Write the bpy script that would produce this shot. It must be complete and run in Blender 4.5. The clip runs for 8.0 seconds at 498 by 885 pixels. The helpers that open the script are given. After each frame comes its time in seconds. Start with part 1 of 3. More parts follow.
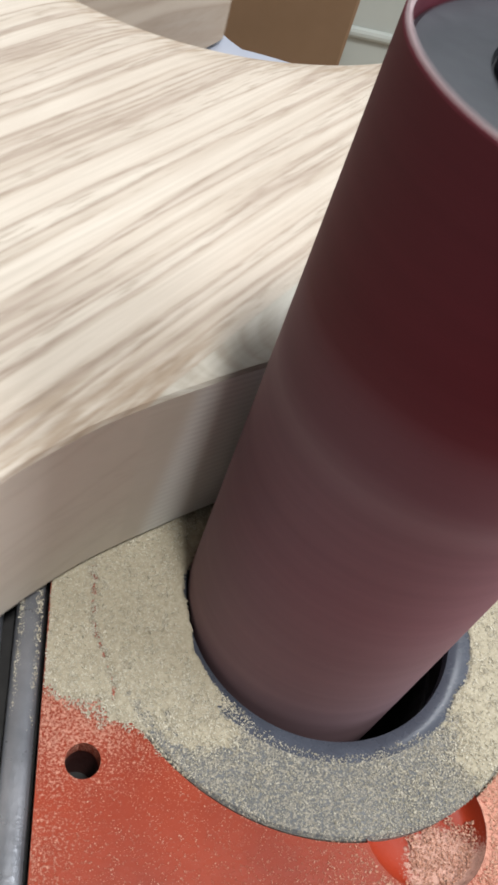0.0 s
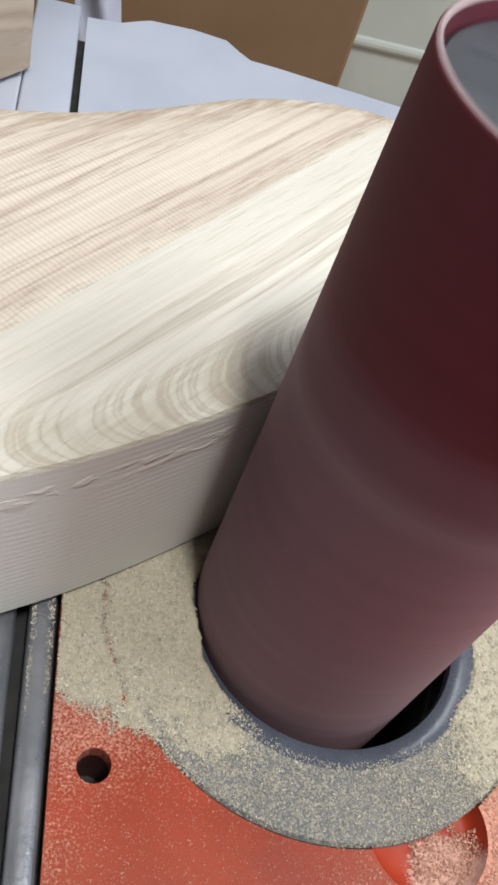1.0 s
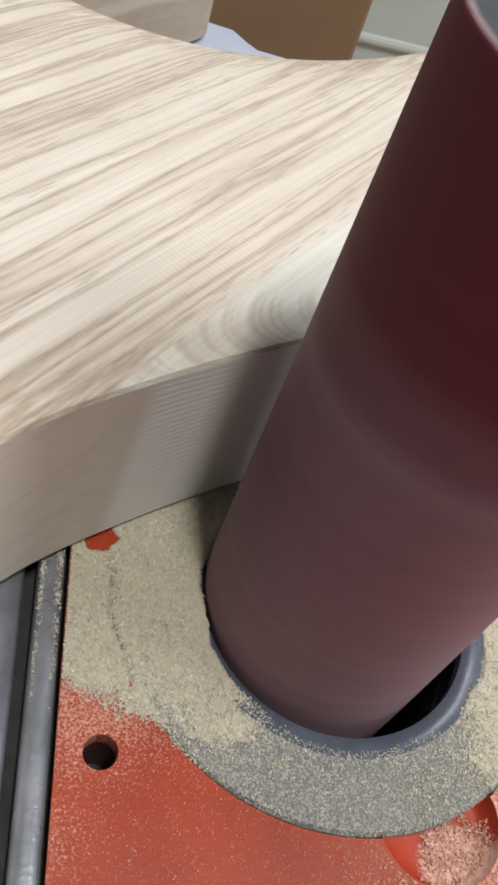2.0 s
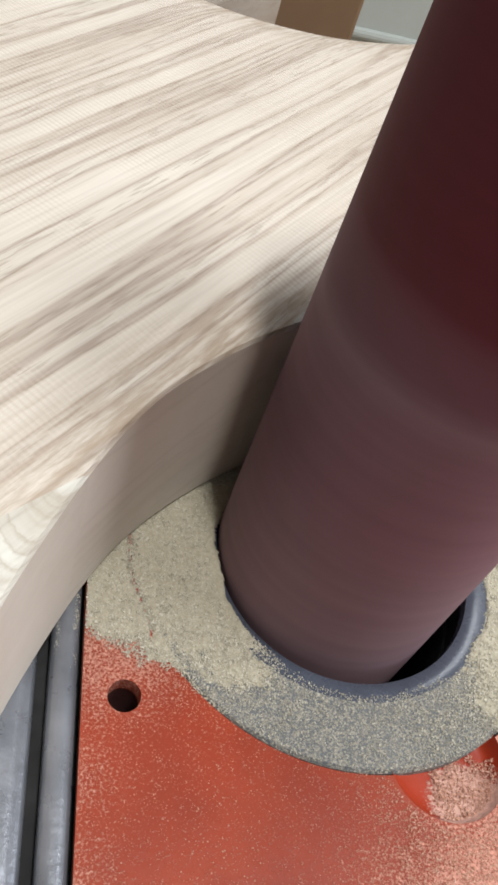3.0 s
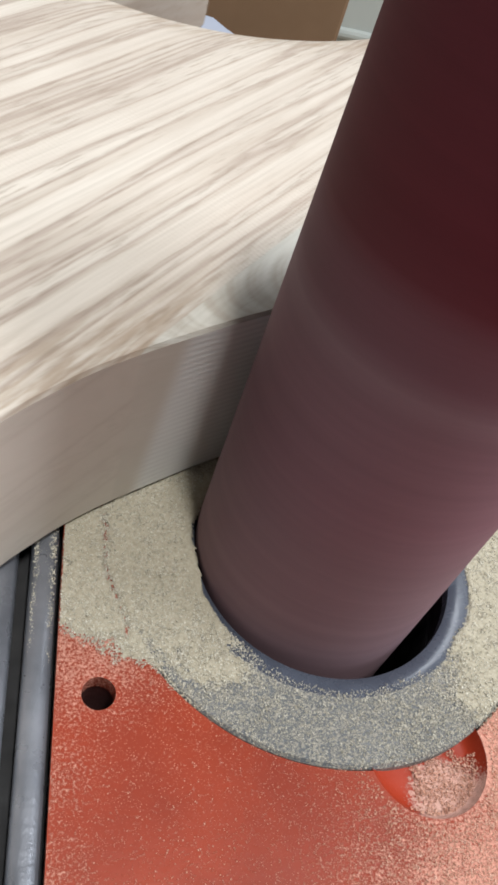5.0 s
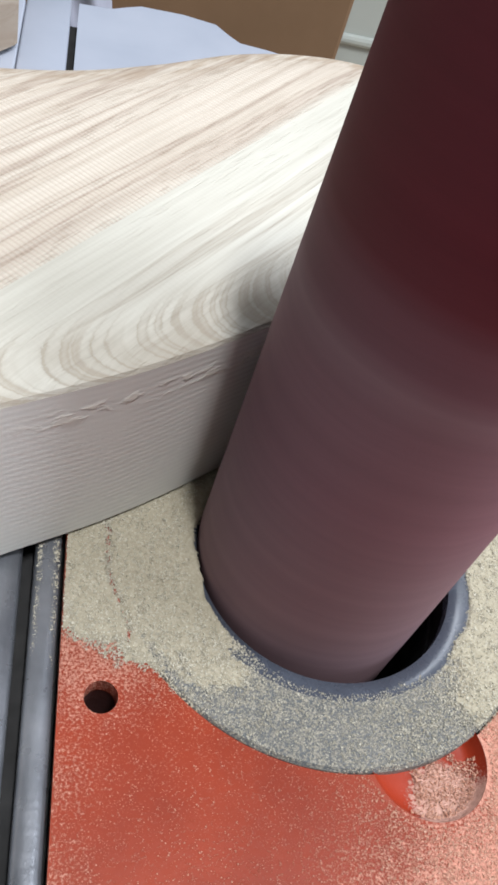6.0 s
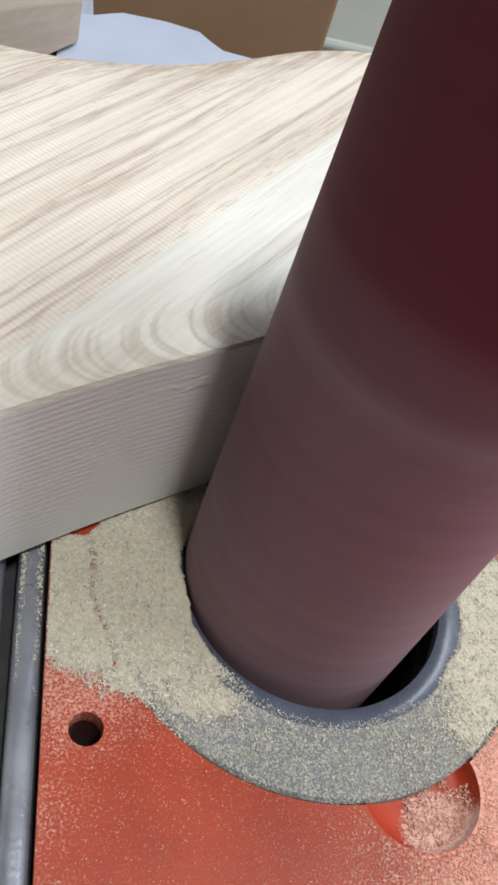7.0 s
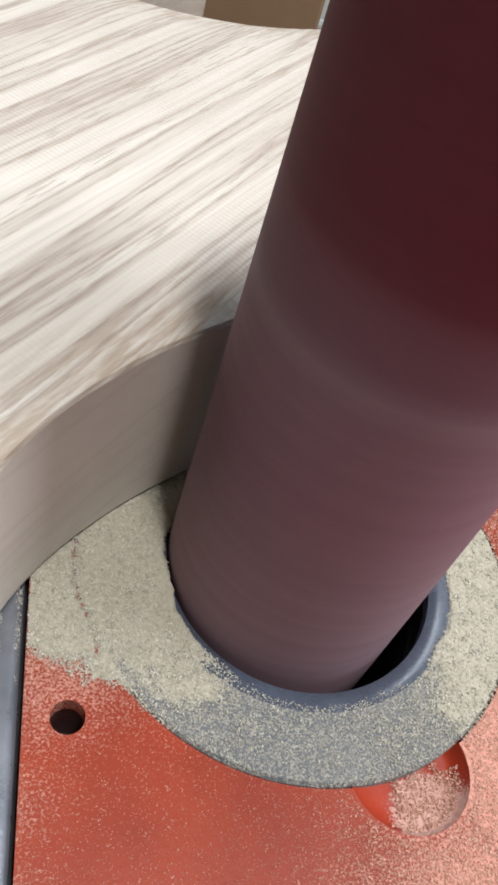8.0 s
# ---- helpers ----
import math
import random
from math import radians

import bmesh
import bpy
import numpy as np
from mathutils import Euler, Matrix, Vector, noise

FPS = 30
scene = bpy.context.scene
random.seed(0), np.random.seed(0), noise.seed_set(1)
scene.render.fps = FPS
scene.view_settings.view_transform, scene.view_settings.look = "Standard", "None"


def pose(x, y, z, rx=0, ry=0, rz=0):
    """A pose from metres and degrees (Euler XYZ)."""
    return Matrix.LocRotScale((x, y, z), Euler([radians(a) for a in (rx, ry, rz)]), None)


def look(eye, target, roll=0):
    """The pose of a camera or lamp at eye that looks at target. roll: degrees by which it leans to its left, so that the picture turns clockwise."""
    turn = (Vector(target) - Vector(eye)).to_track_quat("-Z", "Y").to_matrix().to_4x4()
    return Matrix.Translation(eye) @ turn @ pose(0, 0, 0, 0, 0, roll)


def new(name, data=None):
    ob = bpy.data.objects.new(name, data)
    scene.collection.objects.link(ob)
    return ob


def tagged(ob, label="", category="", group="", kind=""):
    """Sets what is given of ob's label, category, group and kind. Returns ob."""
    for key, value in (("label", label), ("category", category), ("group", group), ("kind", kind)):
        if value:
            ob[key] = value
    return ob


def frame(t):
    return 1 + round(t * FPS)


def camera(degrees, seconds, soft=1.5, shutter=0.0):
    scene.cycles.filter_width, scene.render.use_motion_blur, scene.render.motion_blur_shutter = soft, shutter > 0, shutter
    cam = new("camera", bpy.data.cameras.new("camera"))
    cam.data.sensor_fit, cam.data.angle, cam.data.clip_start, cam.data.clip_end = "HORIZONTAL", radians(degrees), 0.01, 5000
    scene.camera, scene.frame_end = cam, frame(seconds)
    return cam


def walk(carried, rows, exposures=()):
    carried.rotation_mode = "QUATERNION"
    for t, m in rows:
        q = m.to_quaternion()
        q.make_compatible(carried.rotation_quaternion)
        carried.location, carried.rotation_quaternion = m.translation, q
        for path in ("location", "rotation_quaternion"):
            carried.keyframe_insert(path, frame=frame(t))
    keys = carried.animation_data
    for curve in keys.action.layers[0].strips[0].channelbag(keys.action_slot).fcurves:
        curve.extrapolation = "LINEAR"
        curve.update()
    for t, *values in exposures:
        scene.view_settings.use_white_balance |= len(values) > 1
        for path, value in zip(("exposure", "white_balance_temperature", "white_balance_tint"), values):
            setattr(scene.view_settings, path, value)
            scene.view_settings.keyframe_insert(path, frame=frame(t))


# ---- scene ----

# ------------------------------------------------------------------ camera
cam = camera(32.78, 8.0, soft=3.0, shutter=0.3)
walk(cam, [
    (0, pose(-0.0560, -0.0791, 0.1456, 38.87, -14.01, -4.41)),
    (0.5, pose(-0.0608, -0.0802, 0.1461, 39.29, -15.33, -4.42)),
    (1, pose(-0.0599, -0.0793, 0.1479, 38.95, -14.86, -3.96)),
    (1.2, pose(-0.0604, -0.0792, 0.1477, 38.97, -14.67, -3.79)),
    (2.3, pose(-0.0600, -0.0813, 0.1433, 38.96, -14.87, -3.75)),
    (2.5, pose(-0.0591, -0.0826, 0.1441, 38.50, -14.28, -4.30)),
    (3, pose(-0.0636, -0.0907, 0.1443, 39.16, -14.38, -4.49)),
    (3.5, pose(-0.0584, -0.0882, 0.1426, 38.63, -13.94, -5.01)),
    (4, pose(-0.0594, -0.0925, 0.1412, 40.21, -14.31, -5.27)),
    (4.5, pose(-0.0585, -0.0913, 0.1421, 39.50, -14.53, -5.52)),
    (4.7, pose(-0.0589, -0.0913, 0.1422, 39.51, -14.32, -5.39)),
    (5.8, pose(-0.0591, -0.0920, 0.1437, 39.86, -14.01, -5.01)),
    (6, pose(-0.0591, -0.0920, 0.1437, 39.83, -14.00, -5.02)),
    (6.5, pose(-0.0588, -0.0874, 0.1441, 40.24, -14.67, -6.07)),
    (7, pose(-0.0599, -0.0867, 0.1432, 40.16, -14.91, -5.98)),
    (7.5, pose(-0.0569, -0.0855, 0.1442, 39.27, -13.91, -5.83)),
    (8, pose(-0.0535, -0.0870, 0.1423, 39.58, -13.43, -6.54)),
], [(0, 0.26, 6600, 10), (0.5, 0.31, 6550, 10), (1.2, 0.22, 6600, 10), (2.5, 0.16, 6550, 10), (3, 0.18, 6500, 10), (3.5, 0.28, 6500, 10), (4, 0.18, 6480, 10), (4.5, 0.19, 6450, 10), (6, 0.35, 6250, 10), (6.5, 0.30, 6250, 10), (8, 0.30, 6200, 10)])

# ------------------------------------------------------------------ light
world = bpy.data.worlds.new("workshop_air")
scene.world = world
world.use_nodes = True
world.node_tree.nodes["Background"].inputs[0].default_value = (0.9, 0.95, 1.0, 1)
world.node_tree.nodes["Background"].inputs[1].default_value = 0.05


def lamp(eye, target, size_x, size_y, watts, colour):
    data = bpy.data.lights.new("unseen_area_light", "AREA")
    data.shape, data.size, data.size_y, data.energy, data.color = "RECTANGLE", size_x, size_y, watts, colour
    ob = new("unseen_area_light", data)
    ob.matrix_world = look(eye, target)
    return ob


# key aimed by the drum's shadow; its source is out of view
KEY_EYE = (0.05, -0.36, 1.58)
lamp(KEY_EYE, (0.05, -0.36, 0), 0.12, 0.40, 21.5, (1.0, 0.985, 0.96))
# unseen fill lamps, added to brighten the background and the right side
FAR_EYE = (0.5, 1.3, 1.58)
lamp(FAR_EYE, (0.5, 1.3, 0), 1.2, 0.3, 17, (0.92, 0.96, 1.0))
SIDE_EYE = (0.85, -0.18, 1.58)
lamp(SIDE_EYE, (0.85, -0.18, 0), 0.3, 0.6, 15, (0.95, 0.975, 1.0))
# added light from the right, set in an unseen east window opening
lamp((1.70, -0.35, 0.75), (0.0, -0.35, 0.70), 1.1, 0.9, 19, (0.88, 0.93, 1.0))


# ------------------------------------------------------------------ materials
def mat(name):
    m = bpy.data.materials.new(name)
    m.use_nodes = True
    nt = m.node_tree
    return m, nt, nt.nodes["Principled BSDF"]


def node(nt, kind, **kw):
    n = nt.nodes.new(kind)
    for k, v in kw.items():
        if k == "ins":
            for key, val in v.items():
                n.inputs[key].default_value = val
        elif k == "blend_type":
            n.blend_type = v
        elif k == "data_type":
            n.data_type = v
        elif k == "operation":
            n.operation = v
        elif k == "noise_dimensions":
            n.noise_dimensions = v
    return n


def coords(nt, turn=0.0, scale=(1, 1, 1)):
    tc = node(nt, "ShaderNodeTexCoord")
    turned = node(nt, "ShaderNodeMapping", ins={"Rotation": (0, 0, turn)})
    nt.links.new(tc.outputs["Object"], turned.inputs["Vector"])
    sized = node(nt, "ShaderNodeMapping", ins={"Scale": scale})
    nt.links.new(turned.outputs["Vector"], sized.inputs["Vector"])
    return sized.outputs["Vector"]


def noise_tex(nt, vec, scale, detail=3.0, rough=0.55):
    n = node(nt, "ShaderNodeTexNoise", ins={"Scale": scale, "Detail": detail, "Roughness": rough})
    nt.links.new(vec, n.inputs["Vector"])
    return n.outputs["Fac"]


def ramp(nt, fac, stops):
    r = node(nt, "ShaderNodeValToRGB")
    e = r.color_ramp.elements
    while len(e) < len(stops):
        e.new(0.5)
    for el, (pos, c) in zip(e, stops):
        el.position, el.color = pos, (*c, 1) if len(c) == 3 else c
    nt.links.new(fac, r.inputs["Fac"])
    return r.outputs["Color"]


def mixc(nt, fac, a, b, blend="MIX"):
    m = node(nt, "ShaderNodeMix", data_type="RGBA", blend_type=blend)
    for sock, v in ((m.inputs[0], fac), (m.inputs[6], a), (m.inputs[7], b)):
        if isinstance(v, (int, float)):
            sock.default_value = v
        elif isinstance(v, tuple):
            sock.default_value = (*v, 1)
        else:
            nt.links.new(v, sock)
    return m.outputs[2]


def maths(nt, op, a, b=0.0, clamp=False):
    m = node(nt, "ShaderNodeMath", operation=op)
    m.use_clamp = clamp
    for sock, v in zip(m.inputs, (a, b)):
        if isinstance(v, (int, float)):
            sock.default_value = v
        else:
            nt.links.new(v, sock)
    return m.outputs[0]


def smooth(nt, val, lo, hi):
    m = node(nt, "ShaderNodeMapRange", ins={"From Min": lo, "From Max": hi})
    m.interpolation_type = "SMOOTHSTEP"
    nt.links.new(val, m.inputs["Value"])
    return m.outputs["Result"]


def bump(nt, bsdf, height, strength, dist):
    b = node(nt, "ShaderNodeBump", ins={"Strength": strength, "Distance": dist})
    nt.links.new(height, b.inputs["Height"])
    nt.links.new(b.outputs["Normal"], bsdf.inputs["Normal"])
    return b


def plain(name, c1, c2, scale, rough=0.5, metal=0.0, bump_amt=0.0, bump_scale=400.0, coat=0.0):
    m, nt, b = mat(name)
    v = coords(nt)
    n = noise_tex(nt, v, scale, 4)
    nt.links.new(ramp(nt, n, [(0.3, c1), (0.7, c2)]), b.inputs["Base Color"])
    r2 = noise_tex(nt, v, scale * 3, 3)
    rr = node(nt, "ShaderNodeMapRange", ins={"From Min": 0.2, "From Max": 0.8, "To Min": rough * 0.8, "To Max": min(1, rough * 1.2)})
    nt.links.new(r2, rr.inputs["Value"])
    nt.links.new(rr.outputs["Result"], b.inputs["Roughness"])
    b.inputs["Metallic"].default_value = metal
    b.inputs["Coat Weight"].default_value = coat
    if bump_amt:
        bump(nt, b, noise_tex(nt, v, bump_scale, 3), bump_amt, 0.0003)
    return m


GRAIN = radians(49.5)          # the way of the grain in the body's own plan
# where the pale sapwood begins: across the grain, and how it drifts along it, past the waist and before it
WAIST = -0.010
SAP_UPPER, SAP_LOWER = (0.0315, 0.0), (0.0240, -0.163)


def wood_body(name, sap=False, side=False):
    """Pale, open-pored body wood: dark growth lines along the grain, cutter ridges on top, layer lines on the side."""
    m, nt, b = mat(name)
    sep = node(nt, "ShaderNodeSeparateXYZ")
    nt.links.new(coords(nt, -GRAIN), sep.inputs[0])
    along, across, up = sep.outputs
    wander = noise_tex(nt, coords(nt, -GRAIN, (16, 40, 40) if sap else (9, 30, 14)), 1.0, 2)
    acr = maths(nt, "ADD", across, maths(nt, "MULTIPLY", maths(nt, "SUBTRACT", wander, 0.5), 0.004 if sap else 0.005))
    # growth layers lie steep in the heartwood and nearly flat in the sapwood, so that rounded edges show arcs
    acr = maths(nt, "ADD", acr, maths(nt, "MULTIPLY", up, 3.0 if sap else 0.5))
    comb = node(nt, "ShaderNodeCombineXYZ")
    nt.links.new(maths(nt, "MULTIPLY", along, 0.020), comb.inputs[0])
    nt.links.new(acr, comb.inputs[1])
    rings = noise_tex(nt, comb.outputs[0], 330 if sap else 165, 2.2, 0.55)
    if sap:
        col = ramp(nt, rings, [(0.30, (0.575, 0.57, 0.515)), (0.46, (0.555, 0.545, 0.49)), (0.53, (0.37, 0.335, 0.28)), (0.555, (0.46, 0.435, 0.38)), (0.70, (0.565, 0.555, 0.50))])
        # the youngest wood, beside the heart, is plain and nearly white
        first = smooth(nt, maths(nt, "ADD", across, maths(nt, "MULTIPLY", wander, 0.006)), 0.0205, 0.0280)
        col = mixc(nt, first, col, (0.505, 0.495, 0.44))
        col = mixc(nt, 0.35, col, (0.55, 0.54, 0.485))
        # nested bows where the rounded edge cuts through the layers
        fall = maths(nt, "MULTIPLY", maths(nt, "SUBTRACT", 0.0474, up), 357.0)
        bow = maths(nt, "ADD", along, maths(nt, "MULTIPLY", maths(nt, "LOGARITHM", maths(nt, "MAXIMUM", fall, 0.02), 2.71828), 0.0085))
        bow = maths(nt, "SUBTRACT", bow, maths(nt, "MULTIPLY", maths(nt, "MULTIPLY", fall, fall), 0.008))
        bow = maths(nt, "ADD", bow, maths(nt, "ADD", maths(nt, "MULTIPLY", wander, 0.008), maths(nt, "MULTIPLY", noise_tex(nt, coords(nt, 0, (700, 700, 900)), 1.0, 3, 0.7), 0.0014)))
        cbow = node(nt, "ShaderNodeCombineXYZ")
        nt.links.new(bow, cbow.inputs[0])
        nt.links.new(maths(nt, "MULTIPLY", across, 0.03), cbow.inputs[1])
        bows = noise_tex(nt, cbow.outputs[0], 400, 1.5, 0.5)
        bowc = ramp(nt, bows, [(0.36, (0.57, 0.56, 0.505)), (0.47, (0.53, 0.515, 0.46)), (0.54, (0.41, 0.375, 0.315)), (0.62, (0.48, 0.455, 0.40)), (0.72, (0.55, 0.54, 0.485))])
        col = mixc(nt, maths(nt, "MULTIPLY", smooth(nt, fall, 0.05, 0.40), smooth(nt, noise_tex(nt, coords(nt, 0, (60, 60, 60)), 1.0, 3), 0.15, 0.50)), col, bowc)
        # fuzzy end grain, browner towards the rounded edge
        brown = maths(nt, "MULTIPLY", smooth(nt, noise_tex(nt, coords(nt, 0, (55, 55, 90)), 1.0, 3), 0.36, 0.60), smooth(nt, up, 0.0471, 0.0457))
        col = mixc(nt, maths(nt, "MULTIPLY", brown, 0.45), col, (0.33, 0.285, 0.225))
    else:
        col = ramp(nt, rings, [(0.28, (0.590, 0.545, 0.479)), (0.445, (0.570, 0.520, 0.454)), (0.50, (0.507, 0.450, 0.383)), (0.528, (0.375, 0.315, 0.265)), (0.55, (0.468, 0.410, 0.352)), (0.60, (0.566, 0.520, 0.454)), (0.72, (0.517, 0.460, 0.393))])
    if not sap and not side:
        # the heart pales over the last millimetres to the sapwood
        seam = maths(nt, "ADD", across, maths(nt, "MULTIPLY", maths(nt, "SUBTRACT", wander, 0.5), 0.008))
        col = mixc(nt, maths(nt, "SUBTRACT", 1.0, smooth(nt, seam, 0.0300, 0.0345)), col, (0.57, 0.555, 0.495))
        # torn end grain, browner where the rounded edge cuts the fibres
        torn = noise_tex(nt, coords(nt, -GRAIN, (70, 520, 300)), 1.0, 4, 0.7)
        torn = maths(nt, "MULTIPLY", smooth(nt, torn, 0.34, 0.66), smooth(nt, up, 0.0473, 0.0458))
        col = mixc(nt, maths(nt, "MULTIPLY", torn, 0.82), col, (0.33, 0.255, 0.185))
    fib = noise_tex(nt, coords(nt, -GRAIN, (26, 1100, 350)), 1.0, 4, 0.65)
    col = mixc(nt, 0.26 if sap else 0.36, col, ramp(nt, fib, [(0.32, (0.58, 0.545, 0.51)), (0.58, (1, 1, 1))]), "MULTIPLY")
    pore = smooth(nt, noise_tex(nt, coords(nt, -GRAIN, (110, 1300, 800)), 1.0, 2), 0.52, 0.66)
    pmask = maths(nt, "MULTIPLY", pore, smooth(nt, rings, 0.44, 0.53))
    col = mixc(nt, maths(nt, "MULTIPLY", pmask, 0.07 if sap else 0.34), col, (0.20, 0.145, 0.10))
    blot = noise_tex(nt, coords(nt, 0, (28, 28, 28)), 1.0, 3)
    col = mixc(nt, 0.25, col, ramp(nt, blot, [(0.35, (0.80, 0.78, 0.76)), (0.62, (1, 1, 1))]), "MULTIPLY")
    h = maths(nt, "MULTIPLY", fib, 0.4)
    if side:
        warp = noise_tex(nt, coords(nt, 0, (30, 30, 60)), 1.0, 2)
        zz = maths(nt, "ADD", up, maths(nt, "MULTIPLY", maths(nt, "SUBTRACT", warp, 0.5), 0.0030))
        lay = maths(nt, "SINE", maths(nt, "MULTIPLY", zz, 4300.0))
        # waist and horn are sanded smooth and browner, past them the cutter's layers still show
        raw = smooth(nt, maths(nt, "ADD", along, maths(nt, "MULTIPLY", up, -0.10)), -0.0075, -0.0030)
        raw = maths(nt, "MULTIPLY", raw, smooth(nt, across, 0.095, 0.085))
        edge = noise_tex(nt, coords(nt, 0, (60, 60, 25)), 1.0, 3)
        grey = mixc(nt, edge, (0.70, 0.70, 0.665), (0.81, 0.81, 0.775))
        sanded = mixc(nt, edge, (0.575, 0.515, 0.43), (0.67, 0.615, 0.535))
        # the far horn keeps its grain; darker brown paints in its dimmer light
        horn_dim = smooth(nt, across, 0.085, 0.100)
        sanded = mixc(nt, horn_dim, sanded, mixc(nt, smooth(nt, rings, 0.42, 0.58), (0.36, 0.285, 0.215), (0.27, 0.205, 0.15)))
        col = mixc(nt, maths(nt, "ADD", maths(nt, "MULTIPLY", raw, 0.14), 0.76), col, mixc(nt, raw, sanded, grey))
        ridge = maths(nt, "MULTIPLY", smooth(nt, lay, -0.8, 0.9), maths(nt, "MULTIPLY", raw, smooth(nt, edge, 0.3, 0.6)))
        col = mixc(nt, maths(nt, "MULTIPLY", ridge, 0.20), col, (0.36, 0.345, 0.33))
        # torn fibres under the arris
        fuzz = maths(nt, "MULTIPLY", smooth(nt, noise_tex(nt, coords(nt, 0, (220, 220, 420)), 1.0, 3), 0.45, 0.62), maths(nt, "MULTIPLY", smooth(nt, zz, 0.0345, 0.0365), smooth(nt, zz, 0.0400, 0.0385)))
        fuzz = maths(nt, "MULTIPLY", fuzz, smooth(nt, along, 0.030, 0.045))
        col = mixc(nt, maths(nt, "MULTIPLY", fuzz, 0.6), col, (0.74, 0.71, 0.63))
        h = maths(nt, "ADD", h, maths(nt, "ADD", maths(nt, "MULTIPLY", ridge, -0.25), maths(nt, "MULTIPLY", fuzz, 2.0)))
        bs = 0.45
    else:
        cut = node(nt, "ShaderNodeTexWave", ins={"Scale": 285.0, "Distortion": 0.3, "Detail": 1.0})
        cut.bands_direction = "X"
        nt.links.new(coords(nt, -GRAIN), cut.inputs["Vector"])
        patch = smooth(nt, noise_tex(nt, coords(nt, 0, (16, 16, 16)), 1.0, 2), 0.34, 0.58)
        ridge = maths(nt, "MULTIPLY", cut.outputs["Fac"], maths(nt, "MULTIPLY", patch, smooth(nt, up, 0.0458, 0.0470)))
        col = mixc(nt, maths(nt, "MULTIPLY", ridge, 0.04 if sap else 0.42), col, (0.45, 0.37, 0.30))
        h = maths(nt, "ADD", h, maths(nt, "MULTIPLY", ridge, 0.1 if sap else 2.0))
        h = maths(nt, "SUBTRACT", h, maths(nt, "MULTIPLY", pmask, 0.8))
        bs = 0.5
    nt.links.new(col, b.inputs["Base Color"])
    b.inputs["Roughness"].default_value = 0.66
    b.inputs["Specular IOR Level"].default_value = 0.25
    bump(nt, b, h, bs, 0.00016)
    return m


def dusty(name, base1, base2, dust_sheen_at, rough, speck=0.56, film=(0.40, 0.372, 0.305), most=0.72):
    """Paint or plastic under sawdust: specks all over, closed cover where dust_sheen_at (a list of x, y, radius, soft) says."""
    m, nt, b = mat(name)
    v = coords(nt)
    col = ramp(nt, noise_tex(nt, v, 45, 4), [(0.35, base1), (0.65, base2)])
    tc = node(nt, "ShaderNodeTexCoord")
    fine = noise_tex(nt, v, 1900, 4, 0.75)
    mid = noise_tex(nt, v, 420, 3)
    amount = None
    for x, y, r, soft, gain in dust_sheen_at:
        d = node(nt, "ShaderNodeVectorMath", operation="DISTANCE")
        nt.links.new(tc.outputs["Object"], d.inputs[0])
        d.inputs[1].default_value = (x, y, 0)
        f = maths(nt, "MULTIPLY", maths(nt, "SUBTRACT", 1.0, smooth(nt, d.outputs["Value"], r - soft, r + soft)), gain)
        amount = f if amount is None else maths(nt, "MAXIMUM", amount, f)
    amount = maths(nt, "ADD", amount, maths(nt, "MULTIPLY", maths(nt, "SUBTRACT", mid, 0.5), 0.35))
    cover = smooth(nt, maths(nt, "ADD", maths(nt, "MULTIPLY", amount, 0.62), maths(nt, "MULTIPLY", maths(nt, "SUBTRACT", fine, 0.5), 1.3)), speck - 0.42, speck - 0.18)
    # a thin film lets some paint through
    dustc = ramp(nt, noise_tex(nt, v, 900, 3), [(0.3, tuple(c * 0.80 for c in film)), (0.7, tuple(c * 1.2 for c in film))])
    nt.links.new(mixc(nt, maths(nt, "MULTIPLY", cover, most), col, dustc), b.inputs["Base Color"])
    rr = node(nt, "ShaderNodeMapRange", ins={"To Min": rough, "To Max": 0.95})
    nt.links.new(cover, rr.inputs["Value"])
    nt.links.new(rr.outputs["Result"], b.inputs["Roughness"])
    b.inputs["Specular IOR Level"].default_value = 0.3
    h = maths(nt, "ADD", maths(nt, "MULTIPLY", maths(nt, "MULTIPLY", cover, fine), 1.0), maths(nt, "MULTIPLY", noise_tex(nt, v, 700, 2), 0.15))
    bump(nt, b, h, 0.6, 0.0004)
    return m


M_TOP = wood_body("pale_heartwood")
M_SIDE = wood_body("pale_heartwood_side", False, True)
M_SAP = wood_body("cream_sapwood", True)
M_SAPSIDE = wood_body("cream_sapwood_side", True, True)
# pale spots left and right mix sawdust film with a sheen painted in
M_ORANGE = dusty("orange_paint", (0.200, 0.021, 0.0050), (0.265, 0.032, 0.0085),
                 [(0.046, -0.046, 0.028, 0.022, 1.0), (0.032, -0.078, 0.032, 0.030, 1.0), (0.004, -0.066, 0.016, 0.022, 0.60), (-0.054, -0.046, 0.013, 0.016, 0.52), (-0.054, -0.062, 0.013, 0.016, 0.52), (-0.054, -0.078, 0.014, 0.017, 0.52), (-0.054, -0.096, 0.016, 0.018, 0.52), (0.0, -0.06, 0.15, 0.01, 0.27), (0.002, -0.001, 0.053, 0.008, 0.20), (-0.05, -0.02, 0.022, 0.016, 0.58), (-0.052, -0.046, 0.014, 0.020, 0.42)], 0.36, 0.66, (0.62, 0.33, 0.25), 0.74)
M_RING = dusty("grey_plastic_ring", (0.090, 0.098, 0.104), (0.128, 0.135, 0.140),
               [(0.002, -0.001, 0.06, 0.01, 0.38), (-0.040, 0.004, 0.026, 0.016, 0.95), (-0.020, -0.024, 0.004, 0.014, 0.60), (0.046, -0.004, 0.024, 0.020, 0.95)], 0.45)
M_LIP = plain("smooth_ring_lip", (0.045, 0.052, 0.070), (0.065, 0.075, 0.098), 120, 0.27)
